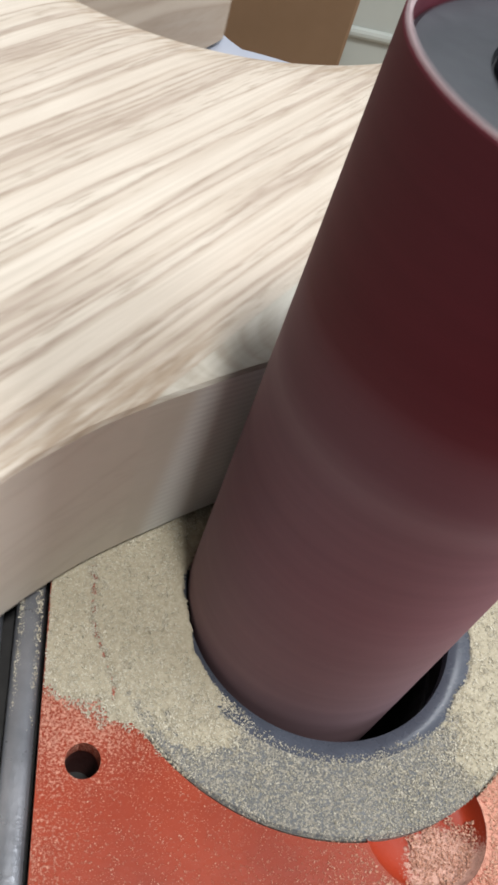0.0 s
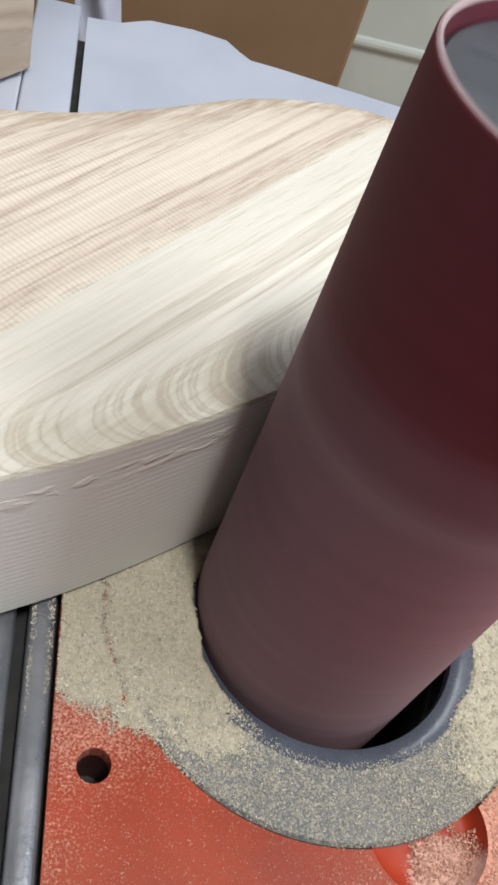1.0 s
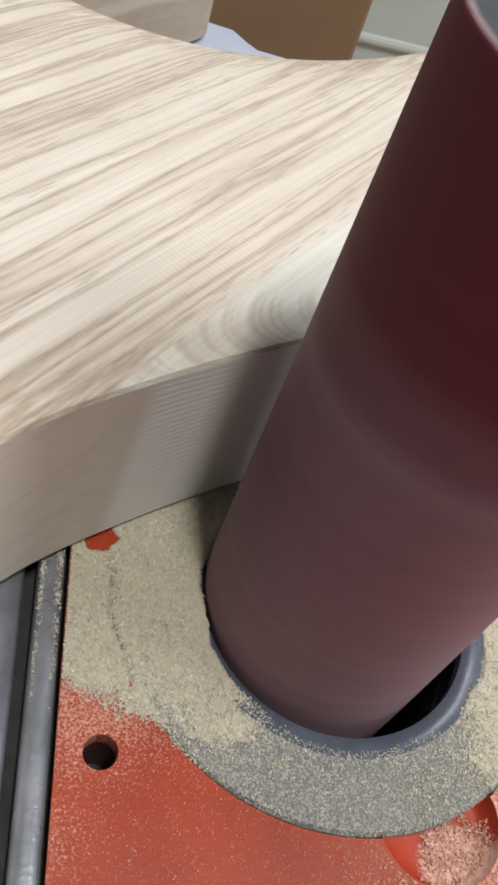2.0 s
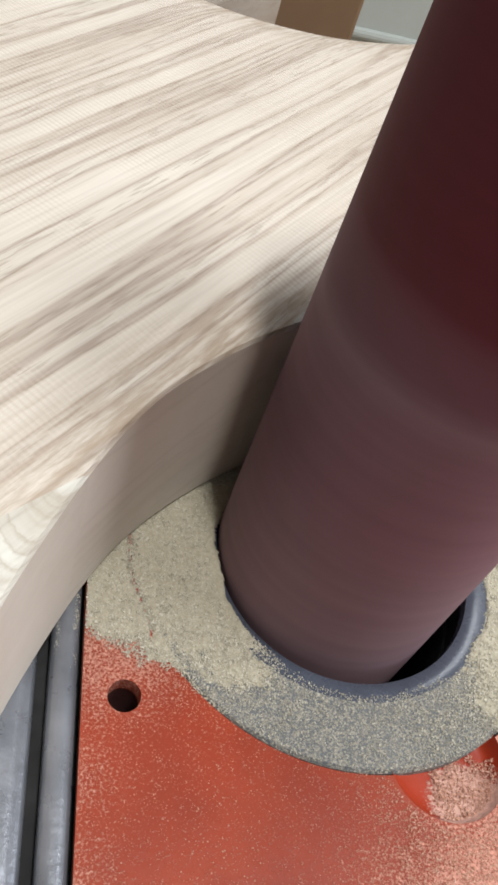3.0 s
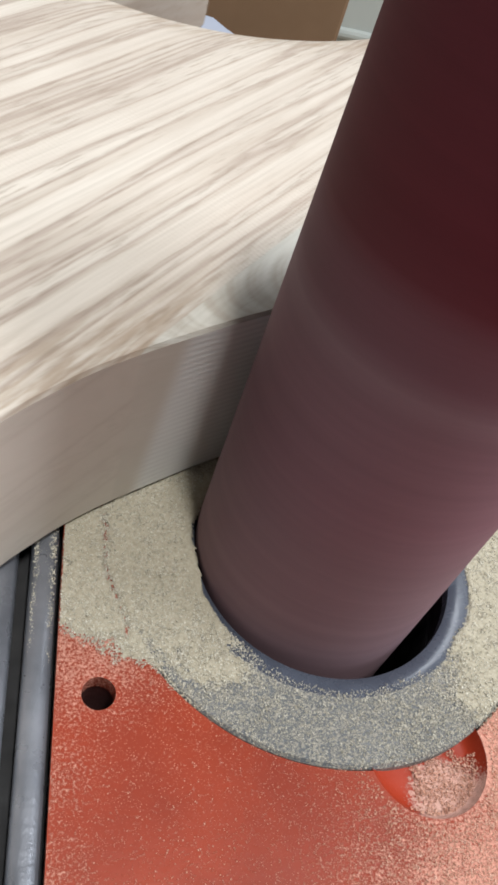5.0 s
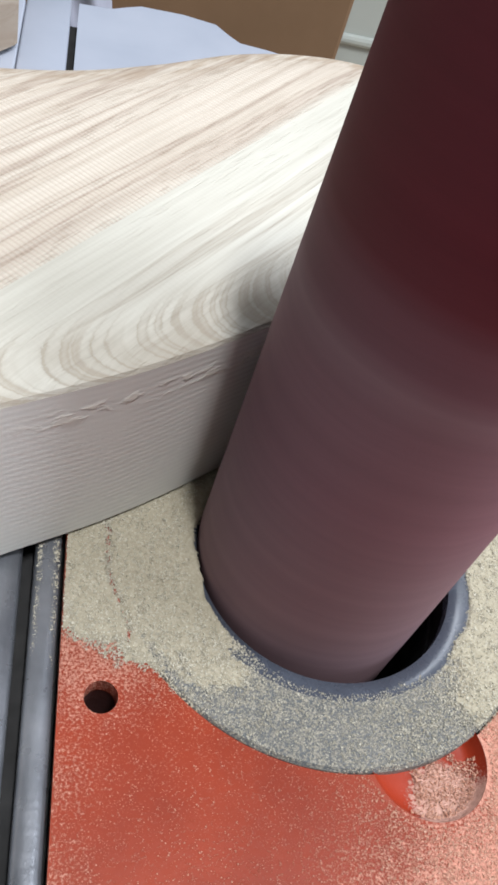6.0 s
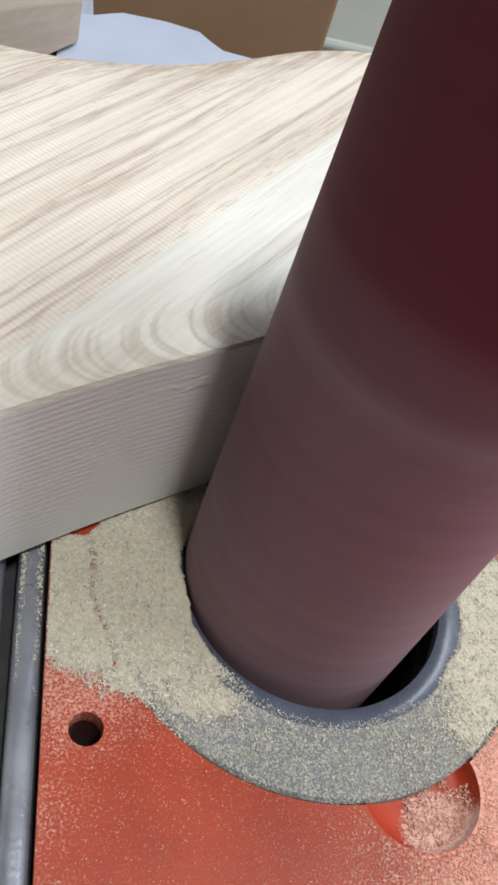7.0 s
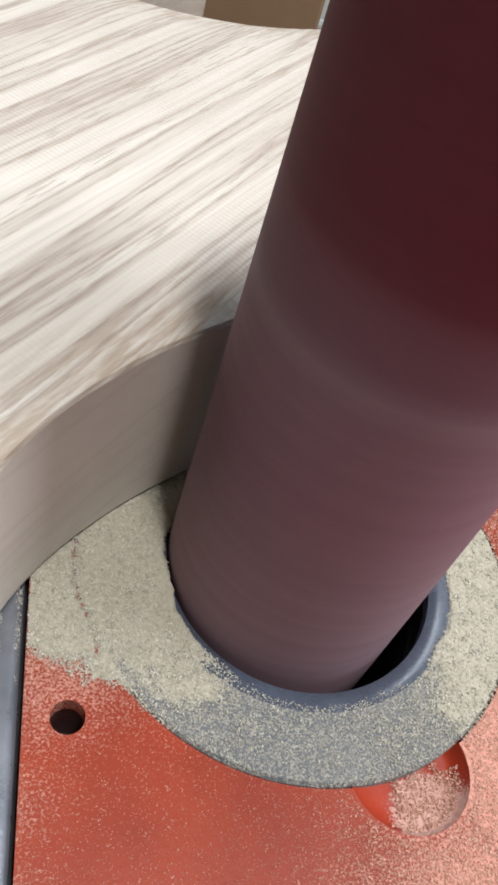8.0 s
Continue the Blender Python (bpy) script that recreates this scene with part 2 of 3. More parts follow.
M_RAIL = plain("dark_anodised_rail", (0.14, 0.15, 0.17), (0.24, 0.25, 0.275), 90, 0.30, 0.55, 0.2, 900)
# near-black, painting in the shade of rail slot and drum opening
M_BLACK = plain("black_with_recess_shade", (0.006, 0.006, 0.007), (0.012, 0.012, 0.012), 60, 0.8)
M_PLATE = plain("pale_grey_table", (0.27, 0.30, 0.365), (0.33, 0.355, 0.42), 18, 0.35, 0.0, 0.05, 300)
M_INNER = plain("crimson_sleeve_backing", (0.085, 0.004, 0.017), (0.12, 0.007, 0.024), 200, 0.85)
M_RIM = plain("worn_pink_rim", (0.25, 0.18, 0.195), (0.35, 0.28, 0.295), 900, 0.8)
M_CORE = plain("grey_rubber_core", (0.024, 0.028, 0.036), (0.036, 0.041, 0.051), 130, 0.40, 0, 0.1, 500)
M_WASH = plain("blue_black_washer", (0.03, 0.035, 0.045), (0.05, 0.055, 0.07), 200, 0.25, 0.6)
M_NUT = plain("dull_brass_nut", (0.24, 0.18, 0.10), (0.36, 0.28, 0.15), 500, 0.42, 0.6)
M_CARD = plain("brown_cardboard", (0.165, 0.097, 0.05), (0.205, 0.122, 0.066), 14, 0.85, 0, 0.1, 120)
M_TOTE = plain("grey_green_plastic", (0.35, 0.38, 0.36), (0.42, 0.45, 0.42), 9, 0.5)
M_POST = plain("dark_bronze_post", (0.06, 0.055, 0.042), (0.09, 0.08, 0.06), 40, 0.5)
M_CABLE = plain("black_rubber", (0.02, 0.02, 0.022), (0.03, 0.03, 0.032), 60, 0.5)
M_PAPER = plain("lilac_white_paper", (0.30, 0.31, 0.39), (0.40, 0.41, 0.49), 40, 0.8)
M_BENCH = plain("worn_plywood", (0.30, 0.22, 0.14), (0.40, 0.30, 0.20), 12, 0.75, 0, 0.2, 200)
# walls and floor of the unseen room, kept dark to limit bounced light
M_WALL = plain("dark_grey_wall", (0.13, 0.13, 0.125), (0.17, 0.17, 0.165), 4, 0.9)
M_CEIL = plain("white_ceiling", (0.55, 0.55, 0.54), (0.62, 0.62, 0.61), 4, 0.9)
M_FLOOR = plain("grey_concrete", (0.11, 0.11, 0.105), (0.15, 0.15, 0.14), 6, 0.85)


def sleeve_mat():
    """Cloth-backed abrasive: fine maroon grit, loaded with pale dust over its lower half in bands that run round."""
    m, nt, b = mat("maroon_abrasive")
    v = coords(nt)
    sep = node(nt, "ShaderNodeSeparateXYZ")
    nt.links.new(v, sep.inputs[0])
    z = sep.outputs[2]                        # 0 at the rim, downwards negative
    wob = noise_tex(nt, coords(nt, 0, (12, 12, 60)), 1.0, 2)
    zz = maths(nt, "ADD", z, maths(nt, "MULTIPLY", maths(nt, "SUBTRACT", wob, 0.5), 0.004))
    unit = maths(nt, "MULTIPLY", zz, -10.0)   # 0 .. 1.4 over the sleeve
    grit = noise_tex(nt, v, 3500, 2)
    base = ramp(nt, unit, [
        (0.00, (0.128, 0.022, 0.034)), (0.24, (0.123, 0.020, 0.029)), (0.315, (0.130, 0.028, 0.037)), (0.36, (0.168, 0.067, 0.083)),
        (0.435, (0.175, 0.083, 0.101)), (0.475, (0.235, 0.142, 0.161)), (0.53, (0.222, 0.123, 0.144)), (0.72, (0.233, 0.129, 0.151)),
        (0.90, (0.231, 0.147, 0.165)), (1.0, (0.237, 0.152, 0.170))])
    bands = noise_tex(nt, coords(nt, 0, (3, 3, 260)), 1.0, 3)
    base = mixc(nt, 0.35, base, ramp(nt, bands, [(0.35, (0.72, 0.70, 0.70)), (0.65, (1, 1, 1))]), "MULTIPLY")
    col = mixc(nt, 0.25, base, ramp(nt, grit, [(0.35, (0.5, 0.45, 0.45)), (0.65, (1, 1, 1))]), "MULTIPLY")
    nt.links.new(col, b.inputs["Base Color"])
    b.inputs["Roughness"].default_value = 0.72
    b.inputs["Specular IOR Level"].default_value = 0.22
    bump(nt, b, grit, 0.25, 0.0001)
    return m


M_SLEEVE = sleeve_mat()


# ------------------------------------------------------------------ mesh tools
def mesh_of(name, bm, mats):
    me = bpy.data.meshes.new(name)
    bm.to_mesh(me)
    bm.free()
    for m in mats if isinstance(mats, (list, tuple)) else [mats]:
        me.materials.append(m)
    return me


def part(name, bm, material, parent=None, label=""):
    ob = new(name, mesh_of(name, bm, material))
    if parent:
        ob.parent = parent
    if label:
        ob["label"] = label
    return ob


def shade(ob, angle=40):
    ob.data.shade_smooth()
    ob.data.set_sharp_from_angle(angle=radians(angle))
    return ob


def lathe(profile, n=96, centre=(0, 0, 0), closed=False):
    """A turned form from (radius, height) pairs."""
    bm = bmesh.new()
    rings = []
    for r, z in profile:
        if r < 1e-6:
            rings.append([bm.verts.new((centre[0], centre[1], centre[2] + z))])
        else:
            rings.append([bm.verts.new((centre[0] + r * math.cos(2 * math.pi * k / n), centre[1] + r * math.sin(2 * math.pi * k / n), centre[2] + z)) for k in range(n)])
    pairs = list(zip(rings, rings[1:])) + ([(rings[-1], rings[0])] if closed else [])
    for a, b in pairs:
        for k in range(n):
            j = (k + 1) % n
            if len(a) == 1 and len(b) == 1:
                continue
            if len(a) == 1:
                bm.faces.new((a[0], b[k], b[j]))
            elif len(b) == 1:
                bm.faces.new((a[k], b[0], a[j]))
            else:
                bm.faces.new((a[k], b[k], b[j], a[j]))
    bmesh.ops.recalc_face_normals(bm, faces=bm.faces)
    return bm


def box(x0, x1, y0, y1, z0, z1, bevel=0.0, segs=2):
    bm = bmesh.new()
    bmesh.ops.create_cube(bm, size=1)
    bmesh.ops.scale(bm, vec=(x1 - x0, y1 - y0, z1 - z0), verts=bm.verts)
    bmesh.ops.translate(bm, vec=((x0 + x1) / 2, (y0 + y1) / 2, (z0 + z1) / 2), verts=bm.verts)
    if bevel:
        bmesh.ops.bevel(bm, geom=bm.edges[:], offset=bevel, segments=segs, affect="EDGES", profile=0.5)
    return bm


def extrude_y(profile, y0, y1):
    """A bar along y from an (x, z) outline."""
    bm = bmesh.new()
    a = [bm.verts.new((x, y0, z)) for x, z in profile]
    b = [bm.verts.new((x, y1, z)) for x, z in profile]
    n = len(profile)
    for k in range(n):
        bm.faces.new((a[k], a[(k + 1) % n], b[(k + 1) % n], b[k]))
    bm.faces.new(a)
    bm.faces.new(b[::-1])
    bmesh.ops.recalc_face_normals(bm, faces=bm.faces)
    return bm


def sheet_with_holes(loops, z_top, depth):
    """A flat plate: the first loop outside, the rest openings through it, with walls down to depth."""
    bm = bmesh.new()
    edges = []
    for loop in loops:
        vs = [bm.verts.new((x, y, z_top)) for x, y in loop]
        edges += [bm.edges.new((vs[k], vs[(k + 1) % len(vs)])) for k in range(len(vs))]
    bmesh.ops.triangle_fill(bm, edges=edges, use_beauty=True)
    for f in bm.faces:
        if f.normal.z < 0:
            f.normal_flip()
    rim = [e for e in bm.edges if len(e.link_faces) == 1]
    ext = bmesh.ops.extrude_edge_only(bm, edges=rim)
    for v in [g for g in ext["geom"] if isinstance(g, bmesh.types.BMVert)]:
        v.co.z -= depth
    return bm


def circle(cx, cy, r, n, a0=0.0, a1=2 * math.pi, end=False):
    m = n if not end else n - 1
    return [(cx + r * math.cos(a0 + (a1 - a0) * k / m), cy + r * math.sin(a0 + (a1 - a0) * k / m)) for k in range(n)]


# ------------------------------------------------------------------ sander table
RC, RR, RH = (0.0019, -0.0009), 0.0450, 0.0278       # ring centre, outer and inner radius
PC, PR = (0.0152, -0.0428), 0.0117                   # finger scoop beside the ring
sander = new("spindle_sander_table")
tagged(sander, "orange painted spindle sander table under pale sawdust", "sander table")

# joint outline of the ring's seat and the scoop
d = math.hypot(PC[0] - RC[0], PC[1] - RC[1])
base = math.atan2(PC[1] - RC[1], PC[0] - RC[0])
SEAT = RR + 0.0003
half_r = math.acos((d * d + SEAT * SEAT - PR * PR) / (2 * d * SEAT))
half_p = math.acos((d * d + PR * PR - SEAT * SEAT) / (2 * d * PR))
seat_loop = circle(*RC, SEAT, 120, base + half_r, base + 2 * math.pi - half_r, True)
scoop_arc = circle(*PC, PR, 40, base - (math.pi - half_p), base + (math.pi - half_p), True)
opening = seat_loop + scoop_arc[1:-1]
outer = [(-0.0520, -0.26), (0.24, -0.26), (0.24, 0.11), (-0.0520, 0.11)]
top = part("orange_panel", sheet_with_holes([outer, opening, circle(-0.0446, -0.0326, 0.0030, 32)], 0.0, 0.004), M_ORANGE, sander)
# dished floor of the scoop, deepest towards its far wall, rounded up to the panel
def scoop_floor(x, y):
    w = min(1.0, math.hypot(x - PC[0], y - PC[1]) / PR)
    return -(0.0032 + 0.0012 * (x - PC[0]) / PR) * (1 - w ** 9) - 0.0001


bm = bmesh.new()
rows = []
for i in range(15):
    r = PR * (1 - (1 - i / 14) ** 1.6)
    rows.append([bm.verts.new((PC[0] + r * math.cos(a), PC[1] + r * math.sin(a), scoop_floor(PC[0] + r * math.cos(a), PC[1] + r * math.sin(a)))) for a in [2 * math.pi * k / 48 for k in range(48)]])
for a, b in zip(rows, rows[1:]):
    for k in range(48):
        try:
            bm.faces.new((a[k], b[k], b[(k + 1) % 48], a[(k + 1) % 48]))
        except ValueError:
            pass
bmesh.ops.remove_doubles(bm, verts=bm.verts, dist=1e-6)
bmesh.ops.recalc_face_normals(bm, faces=bm.faces)
for f in bm.faces:
    if f.normal.z < 0:
        f.normal_flip()
shade(part("finger_scoop", bm, dusty("orange_scoop_paint", (0.245, 0.023, 0.0070), (0.30, 0.032, 0.011), [(0.0190, -0.0500, 0.0078, 0.0034, 1.0)], 0.42, 0.62, (0.60, 0.40, 0.33), 0.8), sander, "scooped finger recess with a heap of sawdust"))
# wall colour set below the panel's orange to paint the bore's shade
part("hole_sleeve", lathe([(0.00315, -0.0003), (0.00315, -0.030), (0.0, -0.030)], 32, (-0.0446, -0.0326, 0)), plain("shaded_hole_wall", (0.05, 0.014, 0.013), (0.07, 0.02, 0.017), 200, 0.6), sander, "bored hole, its wall coloured dark for shade")
part("rear_plate", sheet_with_holes([[(-0.0584, 0.1104), (0.24, 0.1104), (0.24, 0.1960), (0.062, 0.2110), (0.010, 0.2205), (0.001, 0.2215), (-0.003, 0.226), (-0.0075, 0.2325), (-0.020, 0.2350), (-0.036, 0.2345), (-0.041, 0.2315), (-0.047, 0.2275), (-0.0584, 0.2265)]], -0.0003, 0.006), M_PLATE, sander, "smooth pale grey rear plate")
part("left_panel", box(-0.20, -0.0766, -0.26, 0.2215, -0.006, -0.0002, 0.0008), M_PLATE, sander)
# slotted rail
def lip(x0, x1, y0, y1):
    n, w = 7, x1 - x0
    prof = [(x0, -0.006)] + [(x0 + w * (0.5 - 0.5 * math.cos(math.pi * k / n)), -0.0024 + 0.0021 * math.sin(math.pi * k / n) ** 0.5) for k in range(n + 1)] + [(x1, -0.006)]
    return extrude_y(prof, y0, y1)
for x0, x1 in ((-0.0578, -0.0527), (-0.0764, -0.0600)):
    shade(part("rail_lip", lip(x0, x1, -0.26, 0.1000), M_RAIL, sander, "dark anodised metal rail"), 50)
# rear length of the dark rail, coloured pale in place of a grazing reflection
shade(part("rear_rail_sheen", box(-0.0764, -0.0609, 0.1004, 0.2340, -0.006, -0.0002, 0.0009), M_PLATE, sander, "rear rail coloured pale for its grazing reflection"), 50)
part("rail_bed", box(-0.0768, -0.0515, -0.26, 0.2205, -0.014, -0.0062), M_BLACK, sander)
part("base_housing", sheet_with_holes([[(-0.19, -0.24), (0.23, -0.24), (0.23, 0.19), (-0.19, 0.19)], circle(*RC, 0.0293, 64)], -0.0161, 0.2838), M_BLACK, sander, "black sander housing")
# the well's near-black colour deepens the shade under the ring
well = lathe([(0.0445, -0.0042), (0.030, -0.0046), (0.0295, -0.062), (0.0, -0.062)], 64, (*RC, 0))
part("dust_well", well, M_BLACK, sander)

ring = new("table_insert_ring")
tagged(ring, "grey plastic insert ring half covered with sawdust", "insert ring")
LIPW = 0.0042
shade(part("ring_plate", lathe([(RH + LIPW, 0.0001), (RR - 0.0007, 0.0001), (RR - 0.0001, -0.0006), (RR - 0.0001, -0.0038), (RH + LIPW, -0.0038)], 144, (*RC, 0), True), M_RING, ring), 30)
lip_curve = [(RH + LIPW * (1 - k / 9), 0.0001 - 0.0013 * (k / 9) ** 2.4) for k in range(10)]
shade(part("inner_lip", lathe(lip_curve + [(RH, -0.0040), (RH + LIPW - 0.0001, -0.0040)], 144, (*RC, 0), True), M_LIP, ring, "smooth blue-grey sloping lip"), 50)

# ------------------------------------------------------------------ sanding drum (rim at its own z = 0)
drum = new("sanding_drum")
tagged(drum, "spinning maroon sanding drum with dust-loaded lower half", "sanding drum")
R = 0.0255
shade(part("abrasive_sleeve", lathe([(R - 0.0002, -0.0001), (R, -0.0004)] + [(R, -0.0006 - 0.0128 * k) for k in range(1, 12)] + [(R - 0.001, -0.146)], 160), M_SLEEVE, drum), 30)
shade(part("sleeve_rim", lathe([(R - 0.0010, -0.0006), (R - 0.0009, 0.0), (R - 0.0005, 0.0002), (R - 0.0002, -0.0001)], 160), M_RIM, drum, "frayed pale pink rim"), 60)
shade(part("sleeve_backing", lathe([(R - 0.0010, -0.0005), (R - 0.0010, -0.0060)], 128), M_INNER, drum, "crimson inside of the sleeve"))
shade(part("rubber_core", lathe([(R - 0.0011, -0.0034), (R - 0.0019, -0.0026), (R - 0.004, -0.0024), (0.0149, -0.0024), (0.0145, -0.0032), (0.0, -0.0028)], 128), M_CORE, drum, "dark grey rubber core"), 30)
shade(part("washer", lathe([(0.0143, -0.0027), (0.0143, -0.0012), (0.0140, -0.0006), (0.0133, -0.0002), (0.0124, -0.0002), (0.0116, -0.0005), (0.0, -0.0008)], 96), M_WASH, drum, "domed blue-black washer"), 40)
shade(part("nut", lathe([(0.0087, -0.0014), (0.0087, 0.0048), (0.0080, 0.0056), (0.0040, 0.0056)], 6), M_NUT, drum, "dull brass nut"), 20)
shade(part("spindle_end", lathe([(0.0042, 0.0020), (0.0042, 0.0084), (0.0030, 0.0091), (0.0, 0.0091)], 32), M_WASH, drum), 40)


# ------------------------------------------------------------------ guitar body
def spline(points, per):
    out = []
    n = len(points)
    for i in range(n):
        p0, p1, p2, p3 = (Vector(points[(i + k - 1) % n]) for k in range(4))
        steps = max(2, int((p2 - p1).length / per))
        for s in range(steps):
            w = s / steps
            out.append(p1 + 0.5 * w * (p2 - p0 + w * (2 * p0 - 5 * p1 + 4 * p2 - p3 + w * (3 * (p1 - p2) + p3 - p0))))
    return out


OUTLINE = [(-.101, -.145), (-.0906, -.099), (-.0778, -.055), (-.0597, -.016), (-.0423, .004), (-.0195, .0195), (.0054, .033), (.031, .0455), (.055, .0605),
           (.080, .079), (.101, .101), (.115, .128), (.112, .153), (.098, .165),
           (.080, .1664), (.058, .1595), (.036, .146), (.016, .136), (-.006, .1305), (-.028, .1315), (-.046, .138), (-.057, .147), (-.051, .159),
           (-.026, .1905), (-.0075, .2165), (-.0008, .2265), (-.0035, .231), (-.030, .262), (-.085, .290), (-.165, .285), (-.235, .235), (-.280, .14), (-.290, .02), (-.265, -.10), (-.205, -.185), (-.140, -.205), (-.110, -.182)]
THICK = 0.0474


def guitar_body():
    pts = spline([Vector((x, y, 0)) for x, y in OUTLINE], 0.0022)
    n = len(pts)
    nor = []
    for k in range(n):
        t = (pts[(k + 1) % n] - pts[k - 1]).normalized()
        nor.append(Vector((-t.y, t.x, 0)))            # inward, the outline runs anticlockwise
    bm = bmesh.new()
    prof = [(0.0012, 0.0006), (0.0, 0.0016), (0.0, 0.012), (0.0, 0.024), (0.0, 0.036), (0.0, 0.0438), (0.0005, 0.0446)]
    rings = [[bm.verts.new(p + q * off + Vector((0, 0, z))) for p, q in zip(pts, nor)] for off, z in prof]
    for off in (0.0014, 0.0028, 0.0045, 0.0068, 0.0095, 0.0125, 0.016, 0.020):
        w = off / 0.020
        z = 0.0446 + (THICK - 0.0446) * (1 - (1 - w) ** 2.2)
        rings.append([bm.verts.new(p + q * off + Vector((0, 0, z))) for p, q in zip(pts, nor)])
    for i, (a, b) in enumerate(zip(rings, rings[1:])):
        for k in range(n):
            f = bm.faces.new((a[k], a[(k + 1) % n], b[(k + 1) % n], b[k]))
            f.material_index = 1 if i < 5 else 0
    bm.faces.new(rings[-1])
    f = bm.faces.new(rings[0][::-1])
    f.material_index = 1
    bm.normal_update()
    thing = new("guitar_body")
    # heartwood with a sapwood margin on either side of the waist
    grain = Vector((math.cos(GRAIN), math.sin(GRAIN), 0))
    side = Vector((-math.sin(GRAIN), math.cos(GRAIN), 0))

    def cut(way, sap_line, heart):
        half = bm.copy()
        all_of = lambda b: b.verts[:] + b.edges[:] + b.faces[:]
        bmesh.ops.bisect_plane(half, geom=all_of(half), plane_co=grain * WAIST, plane_no=grain * way, clear_inner=True)
        at, drift = sap_line
        bmesh.ops.bisect_plane(half, geom=all_of(half), plane_co=side * at, plane_no=side - grain * drift, clear_inner=heart, clear_outer=not heart)
        return half

    core = bmesh.new()
    for way, sap_line in ((1, SAP_UPPER), (-1, SAP_LOWER)):
        shade(part("sapwood_margin", cut(way, sap_line, False), [M_SAP, M_SAPSIDE], thing, "cream sapwood margin"), 28)
        piece = cut(way, sap_line, True)
        me = bpy.data.meshes.new("piece")
        piece.to_mesh(me)
        piece.free()
        core.from_mesh(me)
        bpy.data.meshes.remove(me)
    bmesh.ops.remove_doubles(core, verts=core.verts, dist=1e-5)
    shade(part("heartwood_body", core, [M_TOP, M_SIDE], thing, "pale brown heartwood"), 28)
    bm.free()
    return thing


guitar = tagged(guitar_body(), "unfinished pale wood guitar body being sanded at its edge", "guitar body")

# ------------------------------------------------------------------ sawdust grains
def step(v, lo, hi):
    w = min(1, max(0, (v - lo) / (hi - lo)))
    return w * w * (3 - 2 * w)


BARE = (0.0462, 0.0088)      # a spot of bare paint in the pile, minus x and y


def dust_amount(x, y):
    """How thick the sawdust lies at a place of the table, 0 to 1."""
    rr = math.hypot(x - RC[0], y - RC[1])
    wob = noise.noise(Vector((x * 140, y * 140, 1.5))) * 0.0016 + noise.noise(Vector((x * 480, y * 480, 4.5))) * 0.0010
    if x < -0.0522:
        return 1.0 * step(y + wob * 3, -0.030, 0.004) * (1 if -0.0572 < x < -0.0531 else 0)
    if x < -0.0519 or math.hypot(x + 0.0446, y + 0.0326) < 0.0036:
        return 0
    if math.hypot(x + BARE[0], y - BARE[1]) + wob * 1.2 < 0.0030:
        return 0
    left = step(-x - 0.001 + wob * 2, 0.0, 0.026)
    if rr > RR - 0.0006:
        # the pile's front on the orange panel
        line = -0.0203 - (x + 0.051) * 0.60
        a = step(y - line + wob * 2, -0.0095, 0.0075) * (1 - 0.8 * step(x, -0.036, -0.018)) if x < -0.01 else 0.0
        a = max(a, 0.06 + 0.40 * step(x + 0.25 * y + wob * 3, -0.026, 0.014))
    else:
        inner = 0.44 * step(RH + 0.0095 - rr + wob * 2, 0.0, 0.006) * step(0.012 - x, 0.0, 0.024)
        a = max(0.27 + 90 * wob + 0.22 * step(x, -0.004, 0.016), inner, left * step(y + 0.75 * max(0, x + 0.036) + wob * 3, -0.047, -0.010) * 1.0, step(x + 0.25 * y + wob * 2, 0.000, 0.026))
        bare = 0.0002 + 0.0020 * step(x + wob - 0.3 * y, -0.0260, -0.012) + 0.0014 * step(x + wob, 0.006, 0.020) + 0.9 * wob
        a *= step(rr - RH - bare, -0.0003, 0.0009)
    if rr > RR and math.hypot(x - PC[0], y - PC[1]) < PR + 0.0008:
        a = 0.75 if math.hypot(x - PC[0], y - PC[1]) < PR - 0.0010 else 0.0
    return a


def dust_mat(name, dark, middle, pale):
    m, nt, bs = mat(name)
    v = coords(nt)
    c = ramp(nt, noise_tex(nt, v, 1400, 3, 0.7), [(0.25, dark), (0.5, middle), (0.75, pale)])
    nt.links.new(c, bs.inputs["Base Color"])
    bs.inputs["Roughness"].default_value = 0.95
    bs.inputs["Specular IOR Level"].default_value = 0.1
    bump(nt, bs, noise_tex(nt, v, 2200, 3, 0.7), 0.4, 0.0002)
    return m


